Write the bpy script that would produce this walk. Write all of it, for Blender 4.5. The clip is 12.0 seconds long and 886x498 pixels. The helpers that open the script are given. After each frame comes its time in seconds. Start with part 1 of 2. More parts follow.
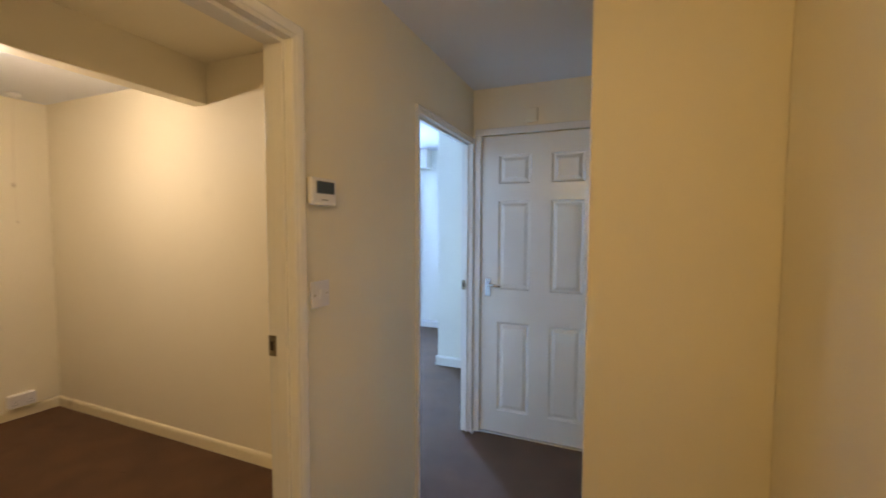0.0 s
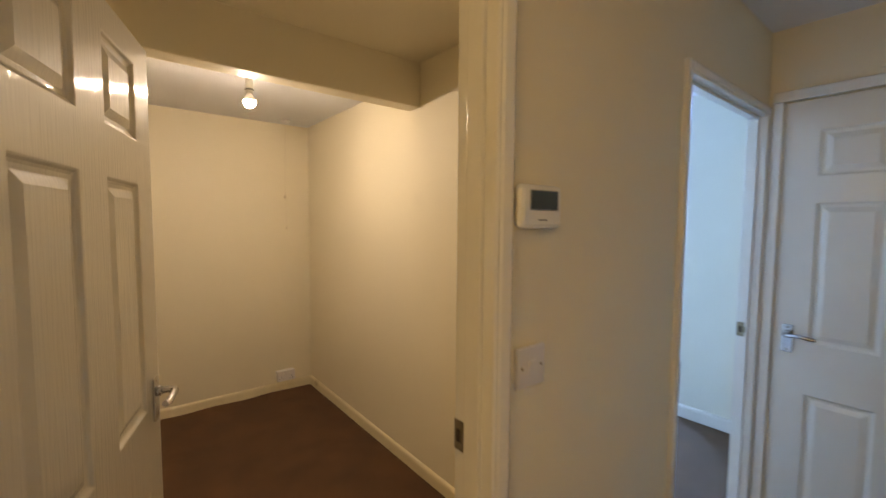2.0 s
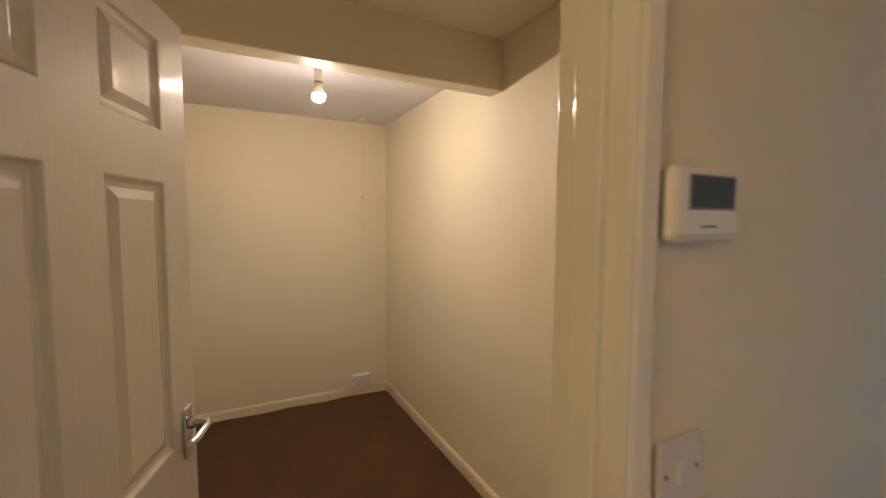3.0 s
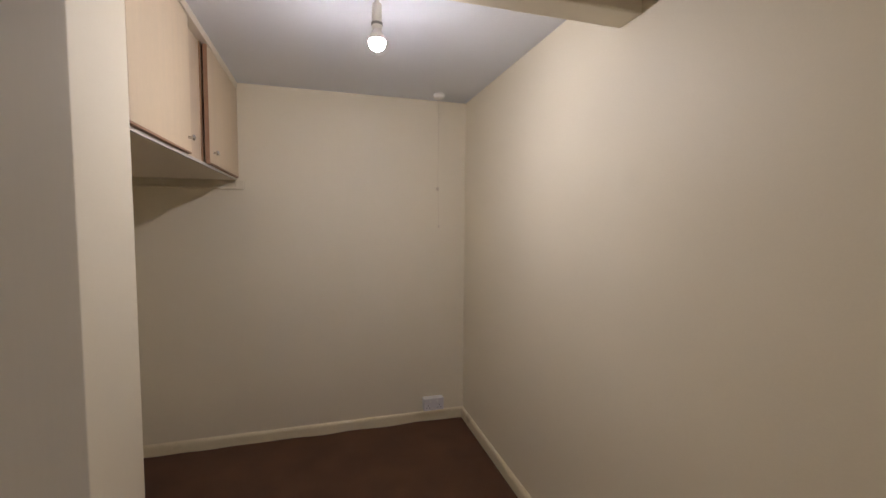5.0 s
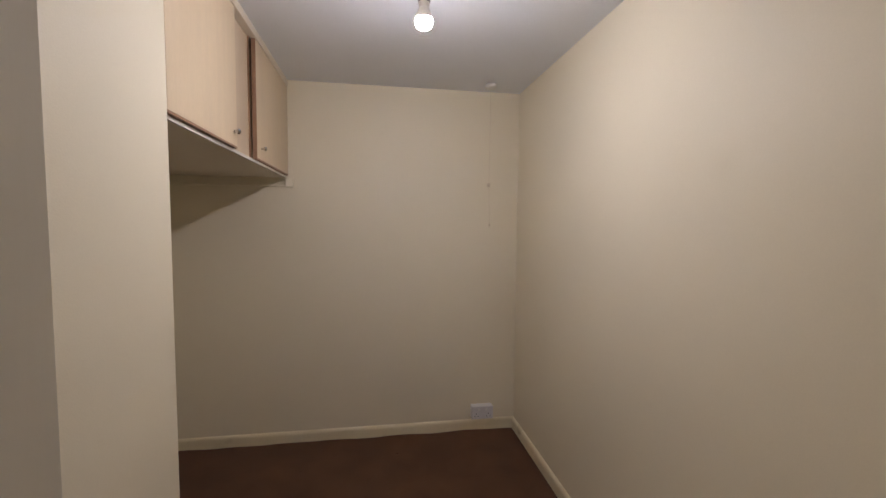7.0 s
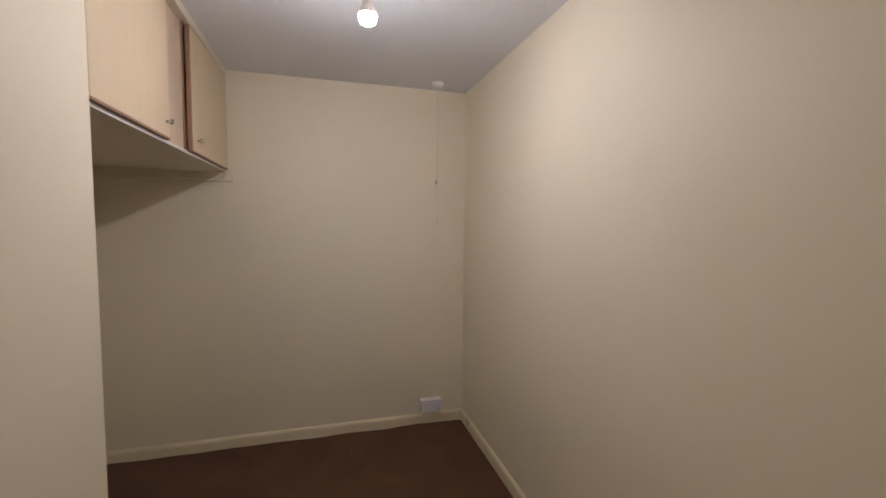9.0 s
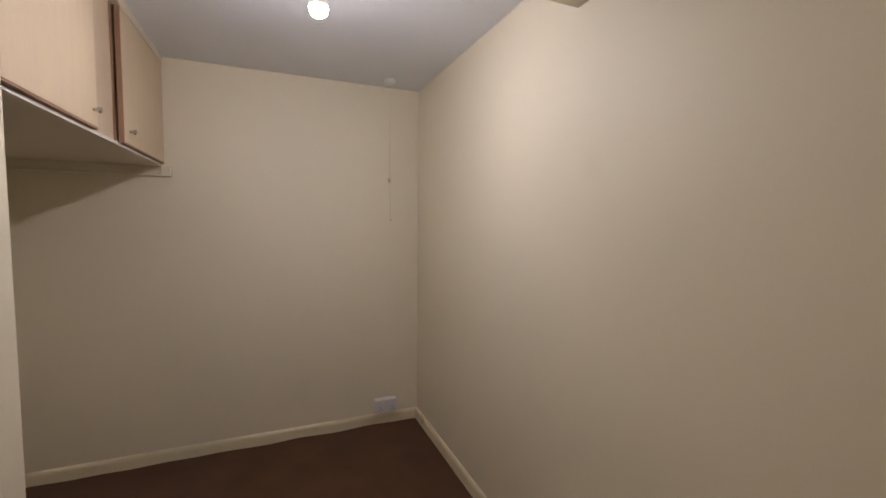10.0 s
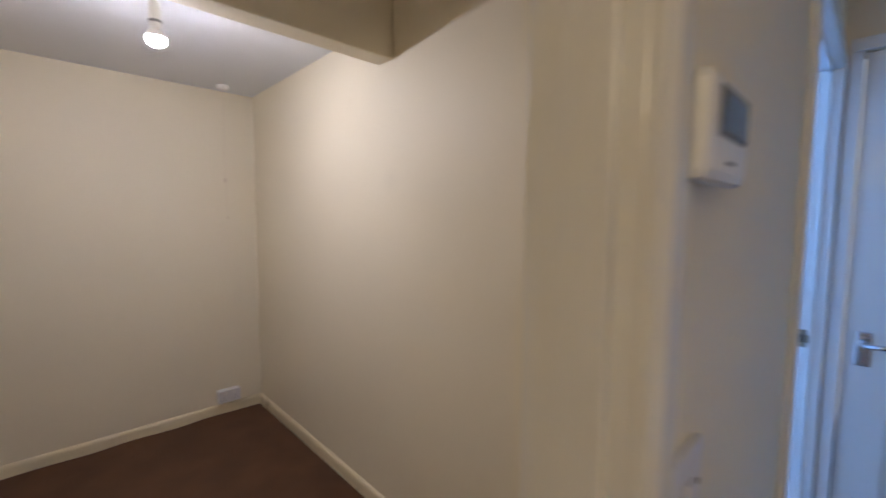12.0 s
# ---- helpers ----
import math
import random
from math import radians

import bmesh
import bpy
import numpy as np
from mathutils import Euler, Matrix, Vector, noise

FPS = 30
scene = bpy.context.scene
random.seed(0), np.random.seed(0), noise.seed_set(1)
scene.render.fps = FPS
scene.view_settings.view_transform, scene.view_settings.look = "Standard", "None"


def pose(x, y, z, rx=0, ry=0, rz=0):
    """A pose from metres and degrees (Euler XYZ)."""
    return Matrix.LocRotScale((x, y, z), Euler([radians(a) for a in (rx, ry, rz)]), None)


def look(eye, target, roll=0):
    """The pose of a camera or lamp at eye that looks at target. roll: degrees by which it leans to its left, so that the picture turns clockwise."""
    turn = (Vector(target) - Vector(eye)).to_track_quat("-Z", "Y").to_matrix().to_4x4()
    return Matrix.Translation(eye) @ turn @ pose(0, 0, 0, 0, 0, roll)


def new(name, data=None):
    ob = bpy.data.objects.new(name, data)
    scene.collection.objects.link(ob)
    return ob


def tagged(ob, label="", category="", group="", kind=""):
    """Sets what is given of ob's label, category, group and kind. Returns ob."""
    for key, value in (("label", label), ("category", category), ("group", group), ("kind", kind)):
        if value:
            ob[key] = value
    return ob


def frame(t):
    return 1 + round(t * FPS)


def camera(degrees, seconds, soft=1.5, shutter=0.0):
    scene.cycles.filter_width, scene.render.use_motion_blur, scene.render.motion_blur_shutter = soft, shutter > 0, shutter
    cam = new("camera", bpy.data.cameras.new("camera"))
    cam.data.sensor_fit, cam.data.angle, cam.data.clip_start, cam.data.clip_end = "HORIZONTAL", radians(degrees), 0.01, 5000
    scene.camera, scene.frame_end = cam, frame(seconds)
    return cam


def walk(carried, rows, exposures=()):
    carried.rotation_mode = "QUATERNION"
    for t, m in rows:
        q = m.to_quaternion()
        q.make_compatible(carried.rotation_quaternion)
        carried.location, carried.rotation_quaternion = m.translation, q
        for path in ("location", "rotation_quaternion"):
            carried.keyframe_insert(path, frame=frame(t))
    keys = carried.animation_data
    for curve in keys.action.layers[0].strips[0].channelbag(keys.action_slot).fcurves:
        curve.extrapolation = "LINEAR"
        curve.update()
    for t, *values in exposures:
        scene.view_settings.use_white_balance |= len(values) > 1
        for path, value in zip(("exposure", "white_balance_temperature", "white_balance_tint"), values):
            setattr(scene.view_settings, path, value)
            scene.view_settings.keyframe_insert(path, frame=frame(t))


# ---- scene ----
cam = camera(94.3, 12.0, shutter=0.5)
PATH = [
    (0, (-1.75, -0.875, 1.41), (0.096, -0.112, 1.295), 0.2),
    (0.5, (-1.746, -0.856, 1.399), (-0.036, 0.174, 1.285), 0.2),
    (1, (-1.649, -0.797, 1.392), (-0.097, 0.459, 1.271), 0.2),
    (1.5, (-1.476, -0.685, 1.422), (-0.065, 0.726, 1.294), 0.3),
    (2, (-1.347, -0.544, 1.484), (-0.102, 1.016, 1.352), 0.4),
    (2.2, (-1.299, -0.487, 1.5), (-0.123, 1.125, 1.36), 0.2),
    (2.5, (-1.238, -0.423, 1.497), (-0.149, 1.249, 1.36), 0.3),
    (3, (-1.169, -0.309, 1.495), (-0.261, 1.468, 1.357), 0.2),
    (3.5, (-1.147, -0.18, 1.49), (-0.371, 1.658, 1.343), 0.4),
    (5.5, (-0.928, 0.333, 1.434), (-0.457, 2.273, 1.314), 0.4),
    (6, (-0.916, 0.375, 1.424), (-0.548, 2.337, 1.306), 0.5),
    (6.5, (-0.941, 0.382, 1.431), (-0.625, 2.353, 1.306), 0.5),
    (8.5, (-0.92, 0.345, 1.425), (-0.497, 2.295, 1.294), 0.3),
    (9, (-0.925, 0.344, 1.42), (-0.376, 2.263, 1.287), 0.5),
    (9.5, (-0.924, 0.346, 1.415), (-0.267, 2.23, 1.284), 0.4),
    (10, (-0.933, 0.344, 1.415), (-0.167, 2.187, 1.28), 0.6),
    (10.5, (-0.976, 0.288, 1.399), (-0.112, 2.088, 1.268), 0.5),
    (11, (-1.075, 0.168, 1.395), (-0.101, 1.909, 1.258), 0.7),
    (11.5, (-1.155, 0.019, 1.417), (-0.017, 1.658, 1.27), 0.8),
    (12, (-1.099, -0.114, 1.444), (0.275, 1.33, 1.284), 0.3),
]
EXPOSURES = [
    (0.0, 0.67, 11000, 13), (1.0, 0.62, 10400, 13), (1.5, 0.52, 10500, 12), (2.0, 0.48, 11600, 12), (2.5, 0.46, 12200, 18), (3.0, 0.46, 9600, 15), (3.5, 0.46, 7300, 15),
    (5.3, 0.15, 6550, 13), (10.5, 0.17, 6600, 14), (11.5, 0.25, 6600, 14), (12.0, 0.42, 6300, 14),
]
walk(cam, [(t, look(eye, target, roll)) for t, eye, target, roll in PATH], EXPOSURES)

# ---- world and lights ----
world = bpy.data.worlds.new("world")
scene.world = world
world.use_nodes = True
wn = world.node_tree
sky = wn.nodes.new("ShaderNodeTexSky")
sky.sky_type, sky.sun_disc = "NISHITA", False
sky.sun_elevation, sky.sun_rotation = radians(30), radians(200)
wn.links.new(sky.outputs[0], wn.nodes["Background"].inputs[0])
wn.nodes["Background"].inputs[1].default_value = 0.1

BULB_STRENGTH = 545.0      # bare bulb of the small room
HALL_STRENGTH = 15.5       # glass globe hanging in the hall
WINDOW_WATTS = 275.0        # sky light in the bedroom window

sky_lamp = bpy.data.lights.new("window_daylight", "AREA")
sky_lamp.shape, sky_lamp.size, sky_lamp.size_y = "RECTANGLE", 0.8, 1.15
sky_lamp.energy, sky_lamp.color = WINDOW_WATTS, (0.138, 0.355, 1.0)
lamp_ob = new("window_daylight", sky_lamp)
lamp_ob.matrix_world = look((3.60, 2.20, 1.55), (0.0, 1.60, 1.15))


# ---- materials ----
def material(name, color, rough=0.6, metal=0.0, vary=0.05, scale=6.0, grain=200.0, bump=0.1, depth=0.001,
             stretch=(1, 1, 1), stain=None, lacquer=False):
    """Colour varied at two scales, fine relief and uneven gloss."""
    m = bpy.data.materials.new(name)
    m.use_nodes = True
    n, l = m.node_tree.nodes, m.node_tree.links
    b = n["Principled BSDF"]
    tc = n.new("ShaderNodeTexCoord")
    mp = n.new("ShaderNodeMapping")
    mp.inputs["Scale"].default_value = stretch
    l.new(tc.outputs["Object"], mp.inputs[0])
    big, fine = n.new("ShaderNodeTexNoise"), n.new("ShaderNodeTexNoise")
    big.inputs["Scale"].default_value, big.inputs["Detail"].default_value = scale, 4
    fine.inputs["Scale"].default_value, fine.inputs["Detail"].default_value = grain, 3
    for t in (big, fine):
        l.new(mp.outputs[0], t.inputs["Vector"])
    mixn = n.new("ShaderNodeMix")
    mixn.data_type = "FLOAT"
    mixn.inputs[0].default_value = 0.45
    l.new(big.outputs[0], mixn.inputs[2])
    l.new(fine.outputs[0], mixn.inputs[3])
    ramp = n.new("ShaderNodeValToRGB")
    ramp.color_ramp.elements[0].position, ramp.color_ramp.elements[1].position = 0.3, 0.7
    ramp.color_ramp.elements[0].color = (*[c * (1 - vary) for c in color], 1)
    ramp.color_ramp.elements[1].color = (*[min(1, c * (1 + vary)) for c in color], 1)
    l.new(mixn.outputs[0], ramp.inputs[0])
    l.new(ramp.outputs[0], b.inputs["Base Color"])
    mr = n.new("ShaderNodeMapRange")
    mr.inputs[3].default_value, mr.inputs[4].default_value = max(0.02, rough - 0.08), min(1, rough + 0.08)
    l.new(big.outputs[0], mr.inputs[0])
    l.new(mr.outputs[0], b.inputs["Roughness"])
    b.inputs["Metallic"].default_value = metal
    if stain:
        dist = n.new("ShaderNodeVectorMath")
        dist.operation = "DISTANCE"
        dist.inputs[1].default_value = stain[0]
        l.new(tc.outputs["Object"], dist.inputs[0])
        fade = n.new("ShaderNodeMapRange")
        fade.inputs[1].default_value, fade.inputs[2].default_value = 0.0, stain[1]
        fade.inputs[3].default_value, fade.inputs[4].default_value = 0.09, 0.0
        l.new(dist.outputs["Value"], fade.inputs[0])
        mark = n.new("ShaderNodeMix")
        mark.data_type = "RGBA"
        mark.inputs[7].default_value = (*[c * 0.6 for c in color], 1)
        l.new(fade.outputs[0], mark.inputs[0])
        l.new(ramp.outputs[0], mark.inputs[6])
        l.new(mark.outputs[2], b.inputs["Base Color"])
    bp = n.new("ShaderNodeBump")
    bp.inputs["Strength"].default_value, bp.inputs["Distance"].default_value = bump, depth
    l.new(fine.outputs[0], bp.inputs["Height"])
    l.new(bp.outputs[0], b.inputs["Coat Normal" if lacquer else "Normal"])
    if lacquer:
        b.inputs["Coat Weight"].default_value, b.inputs["Coat Roughness"].default_value = 1.0, 0.07
    return m


def glow(name, color, strength):
    m = bpy.data.materials.new(name)
    m.use_nodes = True
    b = m.node_tree.nodes["Principled BSDF"]
    b.inputs["Base Color"].default_value = (0.9, 0.9, 0.9, 1)
    b.inputs["Emission Color"].default_value = (*color, 1)
    b.inputs["Emission Strength"].default_value = strength
    return m


def glass_material(name):
    m = bpy.data.materials.new(name)
    m.use_nodes = True
    b = m.node_tree.nodes["Principled BSDF"]
    b.inputs["Transmission Weight"].default_value, b.inputs["Roughness"].default_value = 1.0, 0.02
    return m


M_WALL = material("magnolia_emulsion", (0.83, 0.757, 0.60), 0.55, vary=0.025, scale=1.6, grain=260, bump=0.25, depth=0.0012)
M_WALL_MARKED = material("marked_magnolia_emulsion", (0.83, 0.757, 0.60), 0.55, vary=0.025, scale=1.6, grain=260, bump=0.25, depth=0.0012, stain=((0.01, 1.385, 1.60), 0.075))
M_PALE = material("pale_bedroom_emulsion", (0.80, 0.78, 0.69), 0.6, vary=0.025, scale=1.6, grain=260, bump=0.25, depth=0.0012)
M_CEIL = material("cool_white_ceiling_paint", (0.79, 0.81, 0.85), 0.8, vary=0.03, scale=2.0, grain=150, bump=0.3, depth=0.0015)
M_GLOSS = material("white_gloss_paint", (0.80, 0.78, 0.74), 0.22, vary=0.02, scale=3.0, grain=70, bump=0.22, depth=0.0012, stretch=(1, 1, 0.35))
M_SKIRT = material("aged_white_gloss", (0.82, 0.73, 0.53), 0.3, vary=0.05, scale=5.0, grain=90, bump=0.15, depth=0.001)
M_CARPET = material("brown_carpet", (0.118, 0.053, 0.025), 0.98, vary=0.38, scale=4.5, grain=420, bump=1.0, depth=0.004)
carpet_shader = M_CARPET.node_tree.nodes["Principled BSDF"]
carpet_shader.inputs["Sheen Weight"].default_value, carpet_shader.inputs["Sheen Roughness"].default_value = 0.05, 0.45
M_MAPLE = material("pale_maple_veneer", (0.66, 0.53, 0.37), 0.42, vary=0.07, scale=4.0, grain=60, bump=0.05, depth=0.0005, stretch=(6, 6, 0.6))
# M_MAPLE's colour, darker and slightly greyer, for the recessed middle panel
M_PANEL = material("darker_maple_veneer", (0.58, 0.46, 0.335), 0.5, vary=0.08, scale=4.0, grain=60, bump=0.05, depth=0.0005, stretch=(6, 6, 0.6))
M_DOOR = material("brushed_white_gloss", (0.75, 0.72, 0.66), 0.5, vary=0.015, scale=3.0, grain=150, bump=1.0, depth=0.0011, stretch=(1, 1, 0.06), lacquer=True)
M_EDGE = material("brown_edging_and_gap_shade", (0.30, 0.17, 0.10), 0.5, vary=0.1, scale=10, grain=90)
M_CARCASS = material("cream_carcass_board", (0.74, 0.66, 0.54), 0.5, vary=0.03, scale=3)
M_DARK = material("dark_gap", (0.05, 0.035, 0.025), 0.8, vary=0.1)
M_PLASTIC = material("white_moulded_plastic", (0.82, 0.81, 0.80), 0.32, vary=0.015, scale=8, grain=300, bump=0.04)
M_SWITCH = material("greyed_white_plastic", (0.74, 0.72, 0.74), 0.38, vary=0.03, scale=20, grain=300, bump=0.04)
M_SCREEN = material("grey_lcd", (0.055, 0.065, 0.06), 0.12, vary=0.05, bump=0.0)
M_INK = material("grey_print", (0.25, 0.25, 0.26), 0.5)
M_CHROME = material("worn_chrome", (0.62, 0.62, 0.64), 0.2, metal=1.0, vary=0.06, scale=30, grain=200, bump=0.03)
M_BRASS = material("tarnished_latch_metal", (0.30, 0.25, 0.18), 0.4, metal=1.0, vary=0.2, scale=60)
M_CURTAIN = material("dark_red_curtain", (0.20, 0.055, 0.045), 0.9, vary=0.15, scale=8, grain=500, bump=0.4)
M_CORD = material("grubby_white_cord", (0.70, 0.61, 0.48), 0.8, vary=0.05)
M_GLASS = glass_material("window_glass")
M_BULB = glow("lit_bulb", (1.0, 0.97, 1.04), BULB_STRENGTH)
M_GLOBE = glow("lit_globe", (1.0, 0.785, 0.46), HALL_STRENGTH)


# ---- mesh helpers ----
def mesh_object(name, bm, mats, parent=None, smooth=False, bevel=0.0):
    me = bpy.data.meshes.new(name)
    bmesh.ops.recalc_face_normals(bm, faces=bm.faces)
    bm.to_mesh(me)
    bm.free()
    for m in (mats if isinstance(mats, (list, tuple)) else [mats]):
        me.materials.append(m)
    if smooth:
        for p in me.polygons:
            p.use_smooth = True
    ob = new(name, me)
    if bevel:
        mod = ob.modifiers.new("worn_edges", "BEVEL")
        mod.width, mod.segments, mod.limit_method = bevel, 2, "ANGLE"
    if parent:
        ob.parent = parent
    return ob


def add_box(bm, lo, hi, mat=0):
    c = [(a + b) / 2 for a, b in zip(lo, hi)]
    s = [abs(b - a) for a, b in zip(lo, hi)]
    r = bmesh.ops.create_cube(bm, size=1, matrix=Matrix.Translation(c) @ Matrix.Diagonal((*s, 1)))
    for f in {f for v in r["verts"] for f in v.link_faces}:
        f.material_index = mat
    return r["verts"]


def boxes(name, items, mats, parent=None, bevel=0.0):
    bm = bmesh.new()
    for it in items:
        add_box(bm, it[0], it[1], it[2] if len(it) > 2 else 0)
    return mesh_object(name, bm, mats, parent, bevel=bevel)


def turned(name, profile, mats, parent=None, m=None, steps=24):
    """A body of revolution about z from (radius, height) pairs."""
    bm = bmesh.new()
    rings = []
    for r, z in profile:
        rings.append([bm.verts.new((r * math.cos(2 * math.pi * k / steps), r * math.sin(2 * math.pi * k / steps), z)) for k in range(steps)])
    for a, b in zip(rings, rings[1:]):
        for k in range(steps):
            bm.faces.new((a[k], a[(k + 1) % steps], b[(k + 1) % steps], b[k]))
    bm.faces.new(rings[0])
    bm.faces.new(rings[-1])
    bmesh.ops.remove_doubles(bm, verts=bm.verts, dist=1e-6)
    if m is not None:
        bm.transform(m)
    ob = mesh_object(name, bm, mats, parent, smooth=True)
    return ob


def tube(name, pts, radius, mats, parent=None):
    cu = bpy.data.curves.new(name, "CURVE")
    cu.dimensions, cu.bevel_depth, cu.bevel_resolution, cu.use_fill_caps = "3D", radius, 3, True
    sp = cu.splines.new("POLY")
    sp.points.add(len(pts) - 1)
    for q, c in zip(sp.points, pts):
        q.co = (*c, 1)
    tmp = new(name, cu)
    bpy.context.view_layer.update()
    me = bpy.data.meshes.new_from_object(tmp.evaluated_get(bpy.context.evaluated_depsgraph_get()))
    bpy.data.objects.remove(tmp)
    me.materials.clear()
    me.materials.append(mats)
    for p in me.polygons:
        p.use_smooth = True
    ob = new(name, me)
    if parent:
        ob.parent = parent
    return ob


def structure(ob, label):
    return tagged(ob, label, kind="structure")


def profile_run(bm, a, b, inward, profile):
    """Sweep a (out, height) profile straight from a to b on a wall whose room side is inward."""
    rows = []
    for p in (a, b):
        rows.append([bm.verts.new((p[0] + inward[0] * o, p[1] + inward[1] * o, z)) for o, z in profile])
    for k in range(len(profile) - 1):
        bm.faces.new((rows[0][k], rows[0][k + 1], rows[1][k + 1], rows[1][k]))
    bm.faces.new(rows[0])
    bm.faces.new(rows[1])


SKIRT = [(0, 0), (0.015, 0), (0.015, 0.055), (0.0135, 0.064), (0.010, 0.071), (0.005, 0.0755), (0, 0.077)]

# ---- plan ----
BACK = 3.080            # back wall of the small room
LEFT = -1.482            # its side wall beside the alcove
ALCOVE = 1.580          # the alcove begins
ALCOVE_X = -2.20
CEIL_BACK, CEIL_FRONT, CEIL_HALL, CEIL_BED = 2.299, 2.36, 2.30, 2.42
D1A, D1B, HEAD = -1.525, -0.797, 1.945     # doorway of the small room
D2A, D2B = 0.052, 0.850                    # doorway of the bedroom
EAST = 0.888                               # end wall of the hall
TOP = 2.55
THIN = 0.065                               # thickness of the wall round the bedroom doorway
SIDE = 0.010                               # long side wall of the small room

structure(boxes("wall_hall", [
    ((-3.30, 0, 0), (D1A - 0.03, 0.10, TOP)), ((D1A - 0.03, 0, HEAD + 0.03), (D1B + 0.03, 0.10, TOP)),
    ((D1B + 0.03, 0, 0), (D2A - 0.03, 0.10, TOP)), ((D2A - 0.03, 0, HEAD + 0.03), (D2B + 0.03, THIN, TOP)),
    ((D2B + 0.03, 0, 0), (3.55, THIN, TOP))], M_WALL), "magnolia painted plaster wall with two doorways")
structure(boxes("wall_room_side", [((SIDE, 0.10, 0), (0.060, 4.0, TOP))], M_WALL_MARKED), "long magnolia painted wall of the small room")
structure(boxes("wall_room_back", [((-2.30, BACK, 0), (SIDE, BACK + 0.10, TOP))], M_WALL), "magnolia painted back wall above white skirting")
structure(boxes("wall_room_pier", [((-1.70, 0.10, 0), (-1.60, 0.92, TOP)), ((-2.30, 0.92, 0), (LEFT, ALCOVE, TOP))], M_WALL),
          "magnolia painted pier beside the alcove")
structure(boxes("wall_alcove", [((ALCOVE_X - 0.1, ALCOVE, 0), (ALCOVE_X, BACK, TOP))], M_WALL), "magnolia painted rear wall of the alcove")
structure(boxes("wall_hall_end", [
    ((EAST, -0.03, 0), (1.0, 0, TOP)), ((EAST, -0.83, 2.000), (1.0, -0.03, TOP)), ((EAST, -0.92, 0), (1.0, -0.83, TOP))], M_WALL),
    "magnolia painted end wall around a white door")
structure(boxes("wall_hall_corner", [((-0.295, -1.325, 0), (EAST, -0.797, TOP))], M_WALL, bevel=0.004), "yellowish painted projecting corner of the hall")
structure(boxes("wall_hall_rear", [((-3.30, -1.425, 0), (1.0, -1.325, TOP))], M_WALL), "magnolia painted rear wall of the hall")
structure(boxes("wall_hall_west", [((-3.40, -1.425, 0), (-3.30, 0.10, TOP))], M_WALL), "magnolia painted end wall of the hall")
structure(boxes("wall_bedroom_north", [((0.05, 3.90, 0), (3.55, 4.0, TOP))], M_PALE), "pale painted bedroom wall")
structure(boxes("wall_bedroom_window", [
    ((3.40, 0.10, 0), (3.55, 1.80, TOP)), ((3.40, 2.60, 0), (3.55, 3.90, TOP)),
    ((3.40, 1.80, 0), (3.55, 2.60, 0.95)), ((3.40, 1.80, 2.15), (3.55, 2.60, TOP))], M_PALE), "pale painted bedroom wall with a window")
structure(boxes("wall_bedroom_breast", [((2.02, 0.10, 0), (3.40, 0.735, CEIL_BED))], M_PALE, bevel=0.004), "pale painted boxed-out bedroom corner")

structure(boxes("ceiling_room", [((-2.2, 1.475, CEIL_BACK), (SIDE, BACK, TOP))], M_CEIL), "white painted ceiling of the small room")
structure(boxes("ceiling_room_front", [((-1.60, 0.10, CEIL_FRONT), (SIDE, 1.369, TOP))], M_WALL), "off-white ceiling in front of the beam")
structure(boxes("ceiling_hall", [((-3.30, -1.325, CEIL_HALL), (EAST, 0, TOP))], M_CEIL), "white painted hall ceiling")
structure(boxes("ceiling_bedroom", [((0.05, 0.10, CEIL_BED), (3.40, 3.90, TOP))], M_CEIL), "white painted bedroom ceiling")
structure(boxes("beam", [((LEFT, 1.369, 2.118), (SIDE, 1.475, TOP))], M_WALL, bevel=0.006), "boxed cream painted beam across the ceiling")

# carpet, slightly uneven and ruckled along the back wall
bm = bmesh.new()
NX, NY = 138, 110
grid = []
for j in range(NY + 1):
    row = []
    for i in range(NX + 1):
        x, y = -3.35 + i * 0.05, -1.40 + j * 0.05
        near = max(0.0, 1 - abs(y - BACK) / 0.14) if -2.2 < x < 0 else 0
        z = 0.002 * noise.noise((x * 2.2, y * 2.2, 0)) + near * 0.010 * (0.6 + noise.noise((x * 4.5, 3.1, 0)))
        row.append(bm.verts.new((x, y, z)))
    grid.append(row)
for j in range(NY):
    for i in range(NX):
        cx, cy = grid[j][i].co.x, grid[j][i].co.y
        if (cx < -2.27 and cy > 0.04) or (cx > 0.98 and cy < 0.0) or cy < -1.36:
            continue
        bm.faces.new((grid[j][i], grid[j][i + 1], grid[j + 1][i + 1], grid[j + 1][i]))
bmesh.ops.delete(bm, geom=[v for v in bm.verts if not v.link_faces], context="VERTS")
structure(mesh_object("floor", bm, M_CARPET, smooth=True), "worn dark brown fitted carpet")
structure(boxes("ground", [((-3.4, -1.425, -0.15), (1.0, 0.10, -0.03)), ((-2.3, 0.10, -0.15), (3.55, 4.0, -0.03)), ((1.0, 0, -0.15), (3.55, 0.10, -0.03))], M_DARK), "floor slab under the carpet")

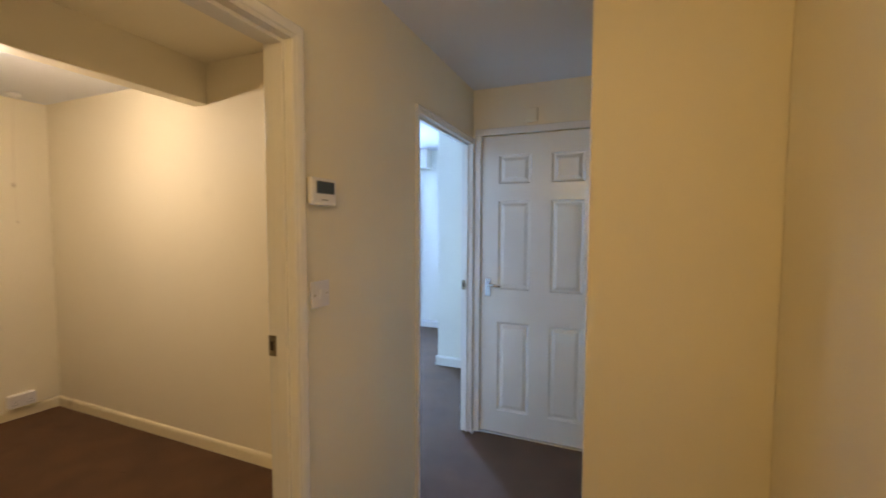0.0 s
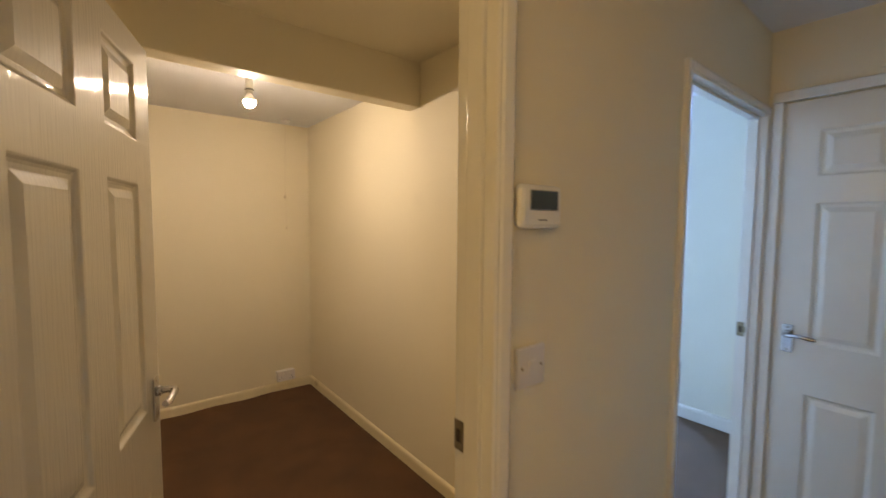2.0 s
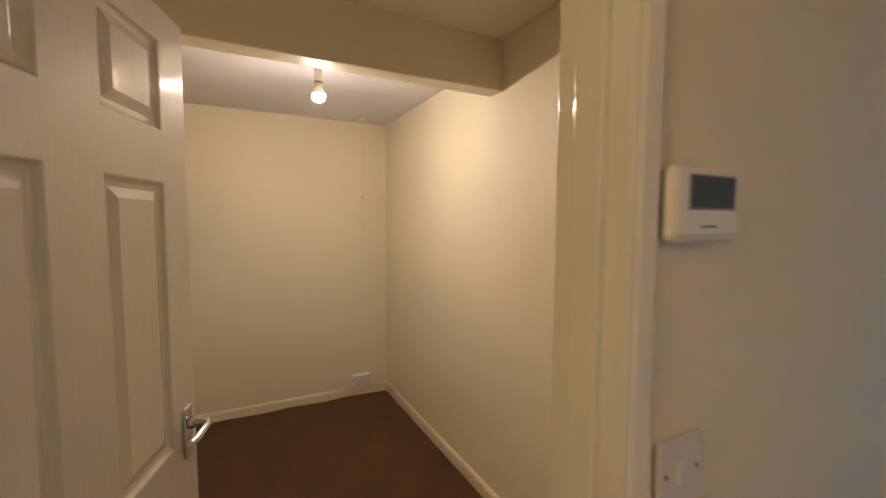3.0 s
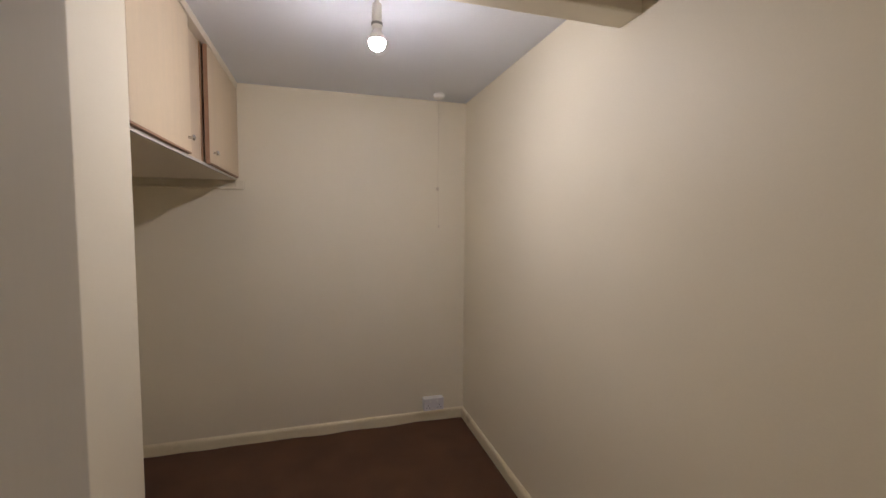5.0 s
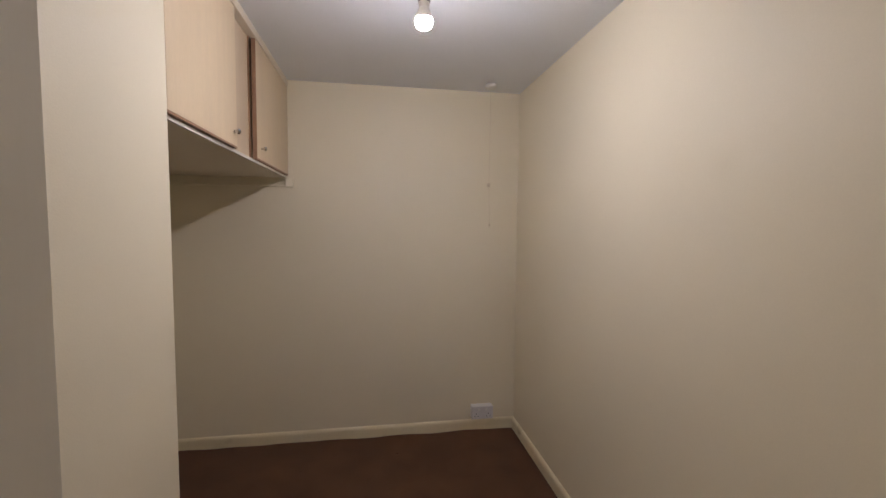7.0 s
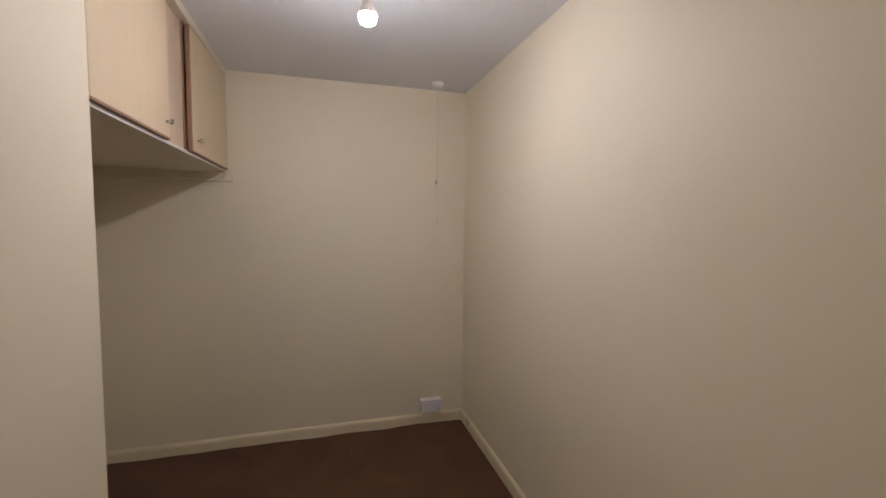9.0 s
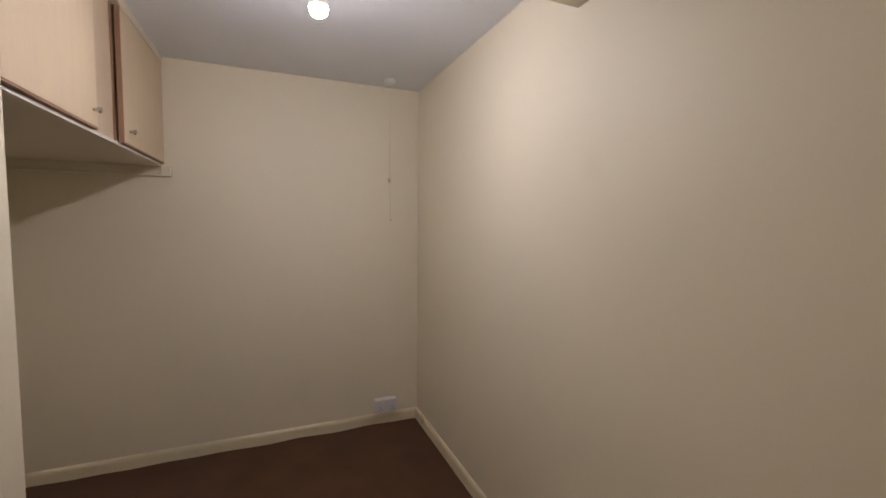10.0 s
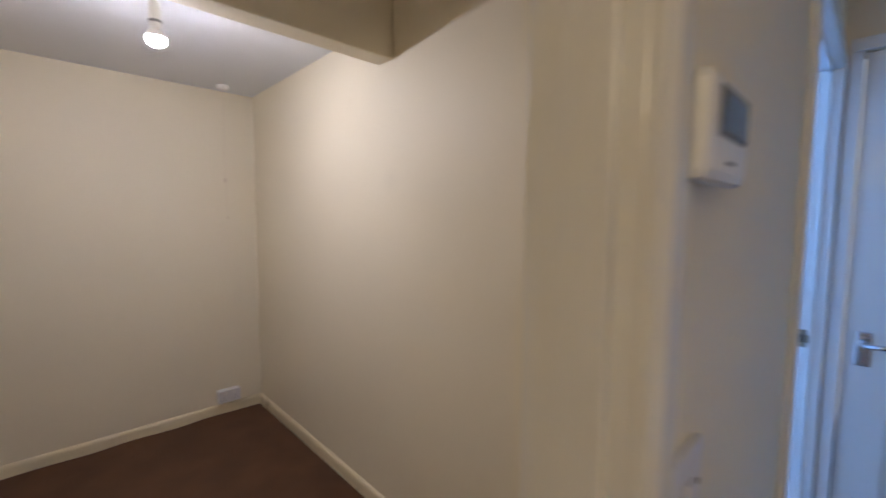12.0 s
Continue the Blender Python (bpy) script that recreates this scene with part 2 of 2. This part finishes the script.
# skirting boards
bm = bmesh.new()
profile_run(bm, (ALCOVE_X, BACK), (SIDE, BACK), (0, -1), SKIRT)
profile_run(bm, (SIDE, 0.10), (SIDE, BACK - 0.002), (-1, 0), SKIRT)
profile_run(bm, (LEFT, 0.92), (LEFT, ALCOVE), (1, 0), SKIRT)
profile_run(bm, (ALCOVE_X, ALCOVE), (ALCOVE_X, BACK), (1, 0), SKIRT)
profile_run(bm, (D1B + 0.045, 0.10), (SIDE, 0.10), (0, 1), SKIRT)
profile_run(bm, (D1B + 0.045, 0), (D2A - 0.045, 0), (0, -1), SKIRT)
profile_run(bm, (-3.3, 0), (D1A - 0.045, 0), (0, -1), SKIRT)
profile_run(bm, (-0.295, -1.325), (-0.295, -0.797), (-1, 0), SKIRT)
profile_run(bm, (-0.311, -0.797), (EAST, -0.797), (0, 1), SKIRT)
profile_run(bm, (-3.3, -1.325), (-0.295, -1.325), (0, 1), SKIRT)
structure(mesh_object("baseboard", bm, M_SKIRT), "cream white gloss skirting board")
bm = bmesh.new()
BED = [(o, z * 1.25) for o, z in SKIRT]
profile_run(bm, (2.02, 0.10), (2.02, 0.751), (-1, 0), BED)
profile_run(bm, (2.004, 0.735), (3.40, 0.735), (0, 1), BED)
profile_run(bm, (3.40, 0.735), (3.40, 3.9), (-1, 0), BED)
structure(mesh_object("baseboard_bedroom", bm, M_GLOSS), "white gloss bedroom skirting board")


# ---- door linings and architraves ----
def lining(name, a, b, deep, label):
    items = [((a - 0.03, 0, 0), (a, deep, HEAD + 0.03)), ((b, 0, 0), (b + 0.03, deep, HEAD + 0.03)), ((a, 0, HEAD), (b, deep, HEAD + 0.03))]
    # planted stops
    items += [((a, 0.018, 0), (a + 0.012, deep - 0.040, HEAD)), ((b - 0.012, 0.018, 0), (b, deep - 0.040, HEAD)), ((a + 0.012, 0.018, HEAD - 0.012), (b - 0.012, deep - 0.040, HEAD))]
    return structure(boxes(name, items, M_GLOSS, bevel=0.002), label)


def architrave(name, a, b, head, width, label, m=Matrix()):
    """Moulded frame round an opening from a to b, its back on y = 0."""
    bm = bmesh.new()
    prof = [(0, 0), (0, 0.010), (0.006, 0.013), (0.010, 0.011), (0.016, 0.015), (width - 0.006, 0.017), (width, 0.013), (width, 0)]
    path = [(a, 0, -1, 0), (a, head, -1, 1), (b, head, 1, 1), (b, 0, 1, 0)]
    rows = []
    for x, z, ox, oz in path:
        rows.append([bm.verts.new((x + ox * o, -d, z + oz * o)) for o, d in prof])
    for r, s in zip(rows, rows[1:]):
        for k in range(len(prof) - 1):
            bm.faces.new((r[k], r[k + 1], s[k + 1], s[k]))
    bm.faces.new(rows[0])
    bm.faces.new(rows[-1])
    bm.transform(m)
    return structure(mesh_object(name, bm, M_GLOSS), label)


lining("door_frame_1", D1A, D1B, 0.10, "cream gloss door lining of the small room")
lining("door_frame_2", D2A, D2B, THIN, "white gloss door lining of the bedroom")
architrave("trim_1", D1A, D1B, HEAD, 0.045, "white gloss architrave round the small room doorway")
architrave("trim_2", D2A, D2B, HEAD, 0.036, "white gloss architrave round the bedroom doorway")
structure(boxes("trim_3", [((EAST - 0.014, -0.797, 1.997), (EAST, -0.018, 2.040)), ((EAST - 0.012, -0.056, 0), (EAST + 0.03, -0.018, 1.997))], M_GLOSS, bevel=0.003),
          "white gloss trim round the closed door")


def strike_plate(x, y, z):
    ob = boxes("strike_plate", [((x - 0.003, y - 0.014, z - 0.032), (x, y + 0.014, z + 0.032)), ((x - 0.005, y - 0.024, z - 0.014), (x - 0.001, y - 0.012, z + 0.014)),
                                ((x - 0.0045, y - 0.006, z - 0.014), (x - 0.0028, y + 0.007, z + 0.014), 1)], [M_BRASS, M_DARK], bevel=0.0008)
    return tagged(ob, "tarnished metal strike plate on the door lining", "strike plate")


strike_plate(D1B, 0.085, 1.038)
strike_plate(D2B, 0.047, 1.010)


# ---- doors ----
def rect_ring(bm, x0, x1, z0, z1, y):
    return [bm.verts.new(c) for c in ((x0, y, z0), (x1, y, z0), (x1, y, z1), (x0, y, z1))]


def panel_leaf(name, w, h, thick, parent):
    """Six-panel moulded leaf: x from 0 to w, front at y = 0, back at y = thick."""
    xs = [0, 0.115, 0.325, 0.452, 0.652, w]
    zs = [0, 0.153, 0.757, 0.973, 1.561, 1.668, 1.856, h]
    bm = bmesh.new()
    for y, s in ((0.0, 1), (thick, -1)):
        for i in range(5):
            for j in range(7):
                a, b, c, d = xs[i], xs[i + 1], zs[j], zs[j + 1]
                if i in (1, 3) and j in (1, 3, 5):
                    rings = [rect_ring(bm, a + q, b - q, c + q, d - q, y + s * e)
                             for q, e in ((0, 0), (0.003, 0.0015), (0.007, 0.006), (0.012, 0.0085), (0.020, 0.009), (0.034, 0.004), (0.040, 0.002), (0.043, 0.002))]
                    for r, t in zip(rings, rings[1:]):
                        for q in range(4):
                            bm.faces.new((r[q], r[(q + 1) % 4], t[(q + 1) % 4], t[q]))
                    bm.faces.new(rings[-1])
                else:
                    bm.faces.new(rect_ring(bm, a, b, c, d, y))
    bmesh.ops.remove_doubles(bm, verts=bm.verts, dist=1e-5)
    edges = [e for e in bm.edges if len(e.link_faces) == 1]
    bmesh.ops.bridge_loops(bm, edges=edges)
    return mesh_object(name, bm, M_DOOR, parent)


def lever_handle(parent, x, z, toward, y=0.0, out=-1):
    """Lever on a backplate at (x, z) of a leaf's face; toward: the way the lever points along x."""
    h = boxes("handle", [((x - 0.020, min(y, y + out * 0.007), z - 0.060), (x + 0.020, max(y, y + out * 0.007), z + 0.060))], M_CHROME, parent, bevel=0.004)
    tagged(h, "chrome lever handle on a backplate")
    lev = tube("lever", [(x, y + out * 0.005, z + 0.02), (x, y + out * 0.045, z + 0.02), (x + toward * 0.012, y + out * 0.053, z + 0.02), (x + toward * 0.05, y + out * 0.055, z + 0.024),
                         (x + toward * 0.080, y + out * 0.053, z + 0.018), (x + toward * 0.098, y + out * 0.048, z + 0.018)], 0.0085, M_CHROME, h)
    turned("collar", [(0.014, 0), (0.014, 0.010), (0.010, 0.014)], M_CHROME, h,
           Matrix.Translation((x, y + out * 0.006, z + 0.02)) @ Matrix.Rotation(radians(90 if out < 0 else -90), 4, "X"))
    for dz in (-0.048, 0.048):
        turned("screw", [(0.004, 0), (0.004, 0.0012), (0.002, 0.002)], M_BRASS, h,
               Matrix.Translation((x, y + out * 0.006, z + dz)) @ Matrix.Rotation(radians(90 if out < 0 else -90), 4, "X"))
    return h


def door(m, label, latch, w, h):
    root = new("door")
    root.matrix_world = m
    panel_leaf("leaf", w, h, 0.038, root)
    x = w - 0.050 if latch > 0 else 0.050
    lever_handle(root, x, 0.985, -latch)
    lever_handle(root, x, 0.985, -latch, 0.038, 1)
    hx = 0.0 if latch > 0 else w
    for z in (0.20, 1.70):
        boxes("hinge", [((hx - 0.004, 0.032, z), (hx + 0.006, 0.044, z + 0.075))], M_BRASS, root, bevel=0.002)
    return tagged(root, label, "door")


# open door of the small room: hinge at its corner, leaf swung into the room
DOOR_OPEN = 73.0
HINGE = (-1.265 - 0.762 * math.cos(radians(DOOR_OPEN)), 0.850 - 0.762 * math.sin(radians(DOOR_OPEN)))
door(pose(HINGE[0], HINGE[1], 0.012, 0, 0, DOOR_OPEN), "open white gloss six-panel door with a chrome lever handle", 1, 0.762, 1.925)
# closed door at the end of the hall
door(pose(EAST + 0.010, -0.060, 0.012, 0, 0, -90), "closed white gloss six-panel door with a chrome lever handle", -1, 0.762, 1.980)
tagged(boxes("threshold_strip", [((EAST - 0.012, -0.80, 0.0), (EAST + 0.03, -0.03, 0.009))], M_CHROME, bevel=0.004),
       "thin metal carpet strip under the closed door", "threshold strip")


# ---- small room: things ----
# wall cupboard over the alcove
CB, CT, CF = 1.722, 2.262, LEFT - 0.021
cupboard = new("wall_cupboard")
cupboard.location = (0, 0, 0)
tagged(cupboard, "pale maple veneer overhead cupboard with two doors in the alcove", "cupboard")
boxes("body", [((ALCOVE_X, ALCOVE, CB - 0.018), (CF, BACK, CB)), ((ALCOVE_X, ALCOVE, CB), (ALCOVE_X + 0.01, BACK, CT)),
               ((ALCOVE_X + 0.01, ALCOVE, CB), (CF, ALCOVE + 0.016, CT)), ((ALCOVE_X + 0.01, BACK - 0.016, CB), (CF, BACK, CT))], M_CARCASS, cupboard, bevel=0.001)
boxes("cornice_strip", [((CF - 0.02, ALCOVE, CT), (CF + 0.026, BACK, CEIL_BACK))], M_CARCASS, cupboard, bevel=0.003)
boxes("bottom_edging", [((CF, ALCOVE, CB - 0.018), (CF + 0.008, BACK, CB - 0.006))], M_GLOSS, cupboard, bevel=0.001)
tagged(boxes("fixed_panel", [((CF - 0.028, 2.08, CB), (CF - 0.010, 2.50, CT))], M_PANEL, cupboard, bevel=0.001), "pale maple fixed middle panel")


def cupboard_door(y0, y1, knob_y, side=True):
    d = boxes("door", [((CF + 0.004, y0, CB + 0.002), (CF + 0.022, y1, CT - 0.004))], M_MAPLE, cupboard, bevel=0.0015)
    bands = [((CF + 0.004, y0, CB - 0.005), (CF + 0.0215, y1, CB + 0.0018))]
    if side:
        bands.append(((CF + 0.004, y0 - 0.006, CB - 0.005), (CF + 0.0215, y0 - 0.0003, CT - 0.004)))
    boxes("edge_band", bands, M_EDGE, d)
    turned("knob", [(0.005, 0), (0.005, 0.009), (0.010, 0.014), (0.0115, 0.019), (0.009, 0.024), (0.002, 0.026)], M_CHROME, d,
           Matrix.Translation((CF + 0.0215, knob_y, CB + 0.055)) @ Matrix.Rotation(radians(90), 4, "Y"))
    return d


cupboard_door(ALCOVE + 0.001, 2.132, 2.095, False)
cupboard_door(2.410, BACK - 0.004, 2.480)
# solid brown strip stands in for the shade in the gap beside the door
boxes("gap_shade_strip", [((CF - 0.009, 2.390, CB), (CF - 0.004, 2.404, CT))], M_EDGE, cupboard)
tagged(boxes("support_batten", [((LEFT - 0.016, BACK - 0.020, 1.646), (LEFT + 0.033, BACK, CB - 0.018)), ((ALCOVE_X, BACK - 0.020, 1.646), (LEFT - 0.016, BACK, 1.660))], M_WALL, bevel=0.003),
       "painted wooden batten under the overhead cupboard", "batten")

# bare bulb in a short lampholder
BX, BY = -0.785, 1.755
lamp = new("ceiling_lamp")
lamp.location = (BX, BY, CEIL_BACK)
tagged(lamp, "bare lit bulb in a white lampholder on the ceiling", "ceiling lamp")
turned("rose", [(0.002, 0), (0.040, 0), (0.040, -0.010), (0.034, -0.020), (0.018, -0.026), (0.002, -0.026)], M_PLASTIC, lamp)
turned("lampholder", [(0.006, -0.024), (0.006, -0.075), (0.016, -0.080), (0.018, -0.120), (0.018, -0.166), (0.014, -0.168)], M_PLASTIC, lamp)
turned("holder_ring", [(0.0185, -0.144), (0.0205, -0.145), (0.0205, -0.152), (0.0185, -0.153)], M_INK, lamp)
turned("bulb_base", [(0.013, -0.166), (0.017, -0.176), (0.024, -0.187), (0.031, -0.206), (0.029, -0.207), (0.010, -0.190)], M_PLASTIC, lamp)
bulb_part = turned("bulb", [(0.024, -0.2035), (0.0285, -0.207), (0.0295, -0.211), (0.028, -0.220), (0.023, -0.230), (0.014, -0.236), (0.001, -0.238)], M_BULB, lamp)
tagged(bulb_part, "glowing warm white bulb")

# pull switch with its cord by the back wall
pull = new("pull_switch")
pull.location = (-0.230, BACK - 0.150, CEIL_BACK)
tagged(pull, "white ceiling pull switch with a thin cord", "pull switch")
turned("base", [(0.002, 0), (0.036, 0), (0.036, -0.018), (0.030, -0.026), (0.008, -0.030), (0.002, -0.030)], M_PLASTIC, pull)
tube("cord", [(0, 0.005, -0.028), (0.020, 0.080, -0.28), (0.033, 0.137, -0.60), (0.043, 0.141, -0.876)], 0.0009, M_CORD, pull)
turned("joint", [(0.002, 0.015), (0.008, 0.010), (0.011, 0), (0.008, -0.012), (0.002, -0.017)], M_CORD, pull, Matrix.Translation((0.033, 0.137, -0.610)))
turned("toggle", [(0.002, 0.010), (0.005, 0.006), (0.006, -0.006), (0.002, -0.010)], M_CORD, pull, Matrix.Translation((0.043, 0.141, -0.876)))

# surface-mounted double socket resting on the skirting
sock = new("power_socket")
sock.location = (-0.228, BACK, 0.142)
tagged(sock, "white surface-mounted double power socket above the skirting", "socket")
boxes("box", [((-0.073, -0.046, -0.043), (0.073, 0, 0.043))], M_PLASTIC, sock, bevel=0.003)
boxes("plate", [((-0.074, -0.055, -0.044), (0.074, -0.047, 0.044))], M_SWITCH, sock, bevel=0.003)
for sx in (-0.026, 0.026):
    boxes("rocker", [((sx - 0.006, -0.059, 0.014), (sx + 0.006, -0.0552, 0.032))], M_PLASTIC, sock, bevel=0.001)
for sx in (-0.042, 0.042):
    for q, r in ((0, 0.012), (-0.011, -0.006), (0.011, -0.006)):
        boxes("pin_hole", [((sx - 0.003 + q, -0.0556, -0.022 + r), (sx + 0.003 + q, -0.0551, -0.014 + r))], M_INK, sock)

# ---- hall: things ----
thermo = new("thermostat")
thermo.location = (-0.680, 0, 1.515)
tagged(thermo, "white wall thermostat with a grey display", "thermostat")
boxes("case", [((-0.064, -0.026, -0.044), (0.064, -0.006, 0.044))], M_PLASTIC, thermo, bevel=0.010)
boxes("back_plate", [((-0.054, -0.006, -0.038), (0.054, 0, 0.038))], M_PLASTIC, thermo)
boxes("display_bezel", [((-0.040, -0.0275, -0.007), (0.048, -0.0255, 0.033))], M_INK, thermo, bevel=0.003)
boxes("display", [((-0.0375, -0.0285, -0.0045), (0.0455, -0.0277, 0.0305))], M_SCREEN, thermo, bevel=0.0002)
boxes("marking", [((-0.014, -0.0266, -0.0275), (0.014, -0.0258, -0.0245))], M_INK, thermo)

switch = new("light_switch")
switch.location = (-0.683, 0, 1.187)
tagged(switch, "greyish white single light switch on the wall", "light switch")
boxes("plate", [((-0.043, -0.009, -0.043), (0.043, 0, 0.043))], M_SWITCH, switch, bevel=0.003)
boxes("rocker", [((-0.010, -0.013, -0.014), (0.010, -0.0092, 0.014))], M_SWITCH, switch, bevel=0.0015)
for sx in (-0.030, 0.030):
    turned("screw", [(0.0035, 0), (0.0035, 0.001), (0.001, 0.0015)], M_BRASS, switch, Matrix.Translation((sx, -0.0088, 0)) @ Matrix.Rotation(radians(90), 4, "X"))

chime = new("wall_box")
chime.location = (EAST, -0.380, 2.104)
tagged(chime, "small cream plastic box above the closed door", "wall box")
boxes("case", [((-0.022, -0.045, -0.042), (0, 0.045, 0.042))], M_WALL, chime, bevel=0.004)
boxes("cover", [((-0.026, -0.038, -0.035), (-0.0223, 0.038, 0.035))], M_WALL, chime, bevel=0.002)

hall_lamp = new("pendant_lamp")
hall_lamp.location = (-2.00, -0.50, CEIL_HALL)
tagged(hall_lamp, "lit opal glass globe hanging from the hall ceiling", "pendant lamp")
turned("base", [(0.002, 0), (0.045, 0), (0.042, -0.016), (0.012, -0.026), (0.002, -0.026)], M_PLASTIC, hall_lamp)
turned("flex", [(0.0035, -0.024), (0.0035, -0.240)], M_PLASTIC, hall_lamp)
turned("lampholder", [(0.006, -0.235), (0.018, -0.245), (0.020, -0.285), (0.040, -0.292), (0.040, -0.300)], M_PLASTIC, hall_lamp)
turned("globe", [(0.040, -0.298), (0.085, -0.320), (0.110, -0.365), (0.113, -0.410), (0.098, -0.460), (0.060, -0.495), (0.002, -0.508)], M_GLOBE, hall_lamp)

# ---- bedroom seen through its doorway ----
win = new("window_1")
win.location = (3.50, 2.20, 1.55)
structure(win, "white framed bedroom window")
boxes("frame", [((-0.03, -0.40, -0.60), (0.03, -0.34, 0.60)), ((-0.03, 0.34, -0.60), (0.03, 0.40, 0.60)), ((-0.03, -0.34, -0.60), (0.03, 0.34, -0.54)),
                ((-0.03, -0.34, 0.54), (0.03, 0.34, 0.60))], M_GLOSS, win, bevel=0.004)
pane = boxes("pane", [((-0.004, -0.34, -0.54), (0.004, 0.34, 0.54))], M_GLASS, win)
pane.visible_shadow = False

curtain = new("curtain")
curtain.location = (3.33, 1.72, 0)
tagged(curtain, "dark red full-length curtain hanging beside the bedroom window", "curtain")
bm = bmesh.new()
cols = []
for k in range(61):
    y = -0.12 + 0.26 * k / 60
    dx = 0.022 * math.sin(k * 0.62) + 0.006 * math.sin(k * 1.7)
    cols.append([bm.verts.new((dx * (0.7 + 0.3 * (1 - z / 2.1)), y, z)) for z in (0.12, 0.6, 1.2, 1.8, 2.14)])
for a, b in zip(cols, cols[1:]):
    for k in range(4):
        bm.faces.new((a[k], a[k + 1], b[k + 1], b[k]))
cloth = mesh_object("cloth", bm, M_CURTAIN, curtain, smooth=True)
sol = cloth.modifiers.new("thickness", "SOLIDIFY")
sol.thickness = 0.003
tagged(tube("curtain_rail", [(3.33, 1.55, 2.16), (3.33, 2.85, 2.16)], 0.012, M_PLASTIC), "white curtain rail above the bedroom window", "curtain rail")
structure(boxes("pelmet_box", [((3.24, 1.42, 2.17), (3.40, 2.95, CEIL_BED))], M_PALE, bevel=0.004), "pale boxed-in section over the bedroom window")

# ---- lint and fluff on the carpet ----
bm = bmesh.new()
rng = random.Random(7)
for k in range(70):
    x, y = rng.uniform(-1.45, -0.03), rng.uniform(0.25, BACK - 0.05)
    s = rng.uniform(0.003, 0.008)
    bmesh.ops.create_icosphere(bm, subdivisions=1, radius=s, matrix=Matrix.Translation((x, y, 0.003)) @ Matrix.Rotation(rng.uniform(0, 3.1), 4, "Z") @ Matrix.Diagonal((rng.uniform(0.6, 2.2), 0.7, 0.5, 1)))
for v in bm.verts:
    v.co += Vector((rng.uniform(-1, 1), rng.uniform(-1, 1), rng.uniform(-0.3, 0.3))) * 0.0012
M_LINT = material("carpet_lint", (0.13, 0.08, 0.06), 0.95, vary=0.3, scale=40)
tagged(mesh_object("carpet_lint", bm, M_LINT), "small brown bits of fluff lying on the carpet", "lint", kind="stuff")

bm = bmesh.new()
for k in range(26):
    a = rng.uniform(0, 2 * math.pi)
    base = Vector((D2B - 0.012 + rng.uniform(-0.012, 0.012), -0.016 + rng.uniform(-0.012, 0.008), 0.0))
    tip = base + Vector((math.cos(a) * 0.022 - 0.008, math.sin(a) * 0.014 - 0.010, rng.uniform(0.006, 0.022)))
    w = Vector((0.0018, 0.0018, 0))
    v = [bm.verts.new(c) for c in (base - w, base + w, base + Vector((0, 0, 0.003)), tip)]
    for f in ((0, 1, 3), (1, 2, 3), (2, 0, 3), (0, 2, 1)):
        bm.faces.new([v[q] for q in f])
M_FRAY = material("pale_frayed_fibre", (0.55, 0.52, 0.50), 0.95, vary=0.15, scale=60)
tagged(mesh_object("frayed_carpet_edge", bm, M_FRAY), "pale frayed carpet fibres at the foot of the door lining", "fibres", kind="stuff")
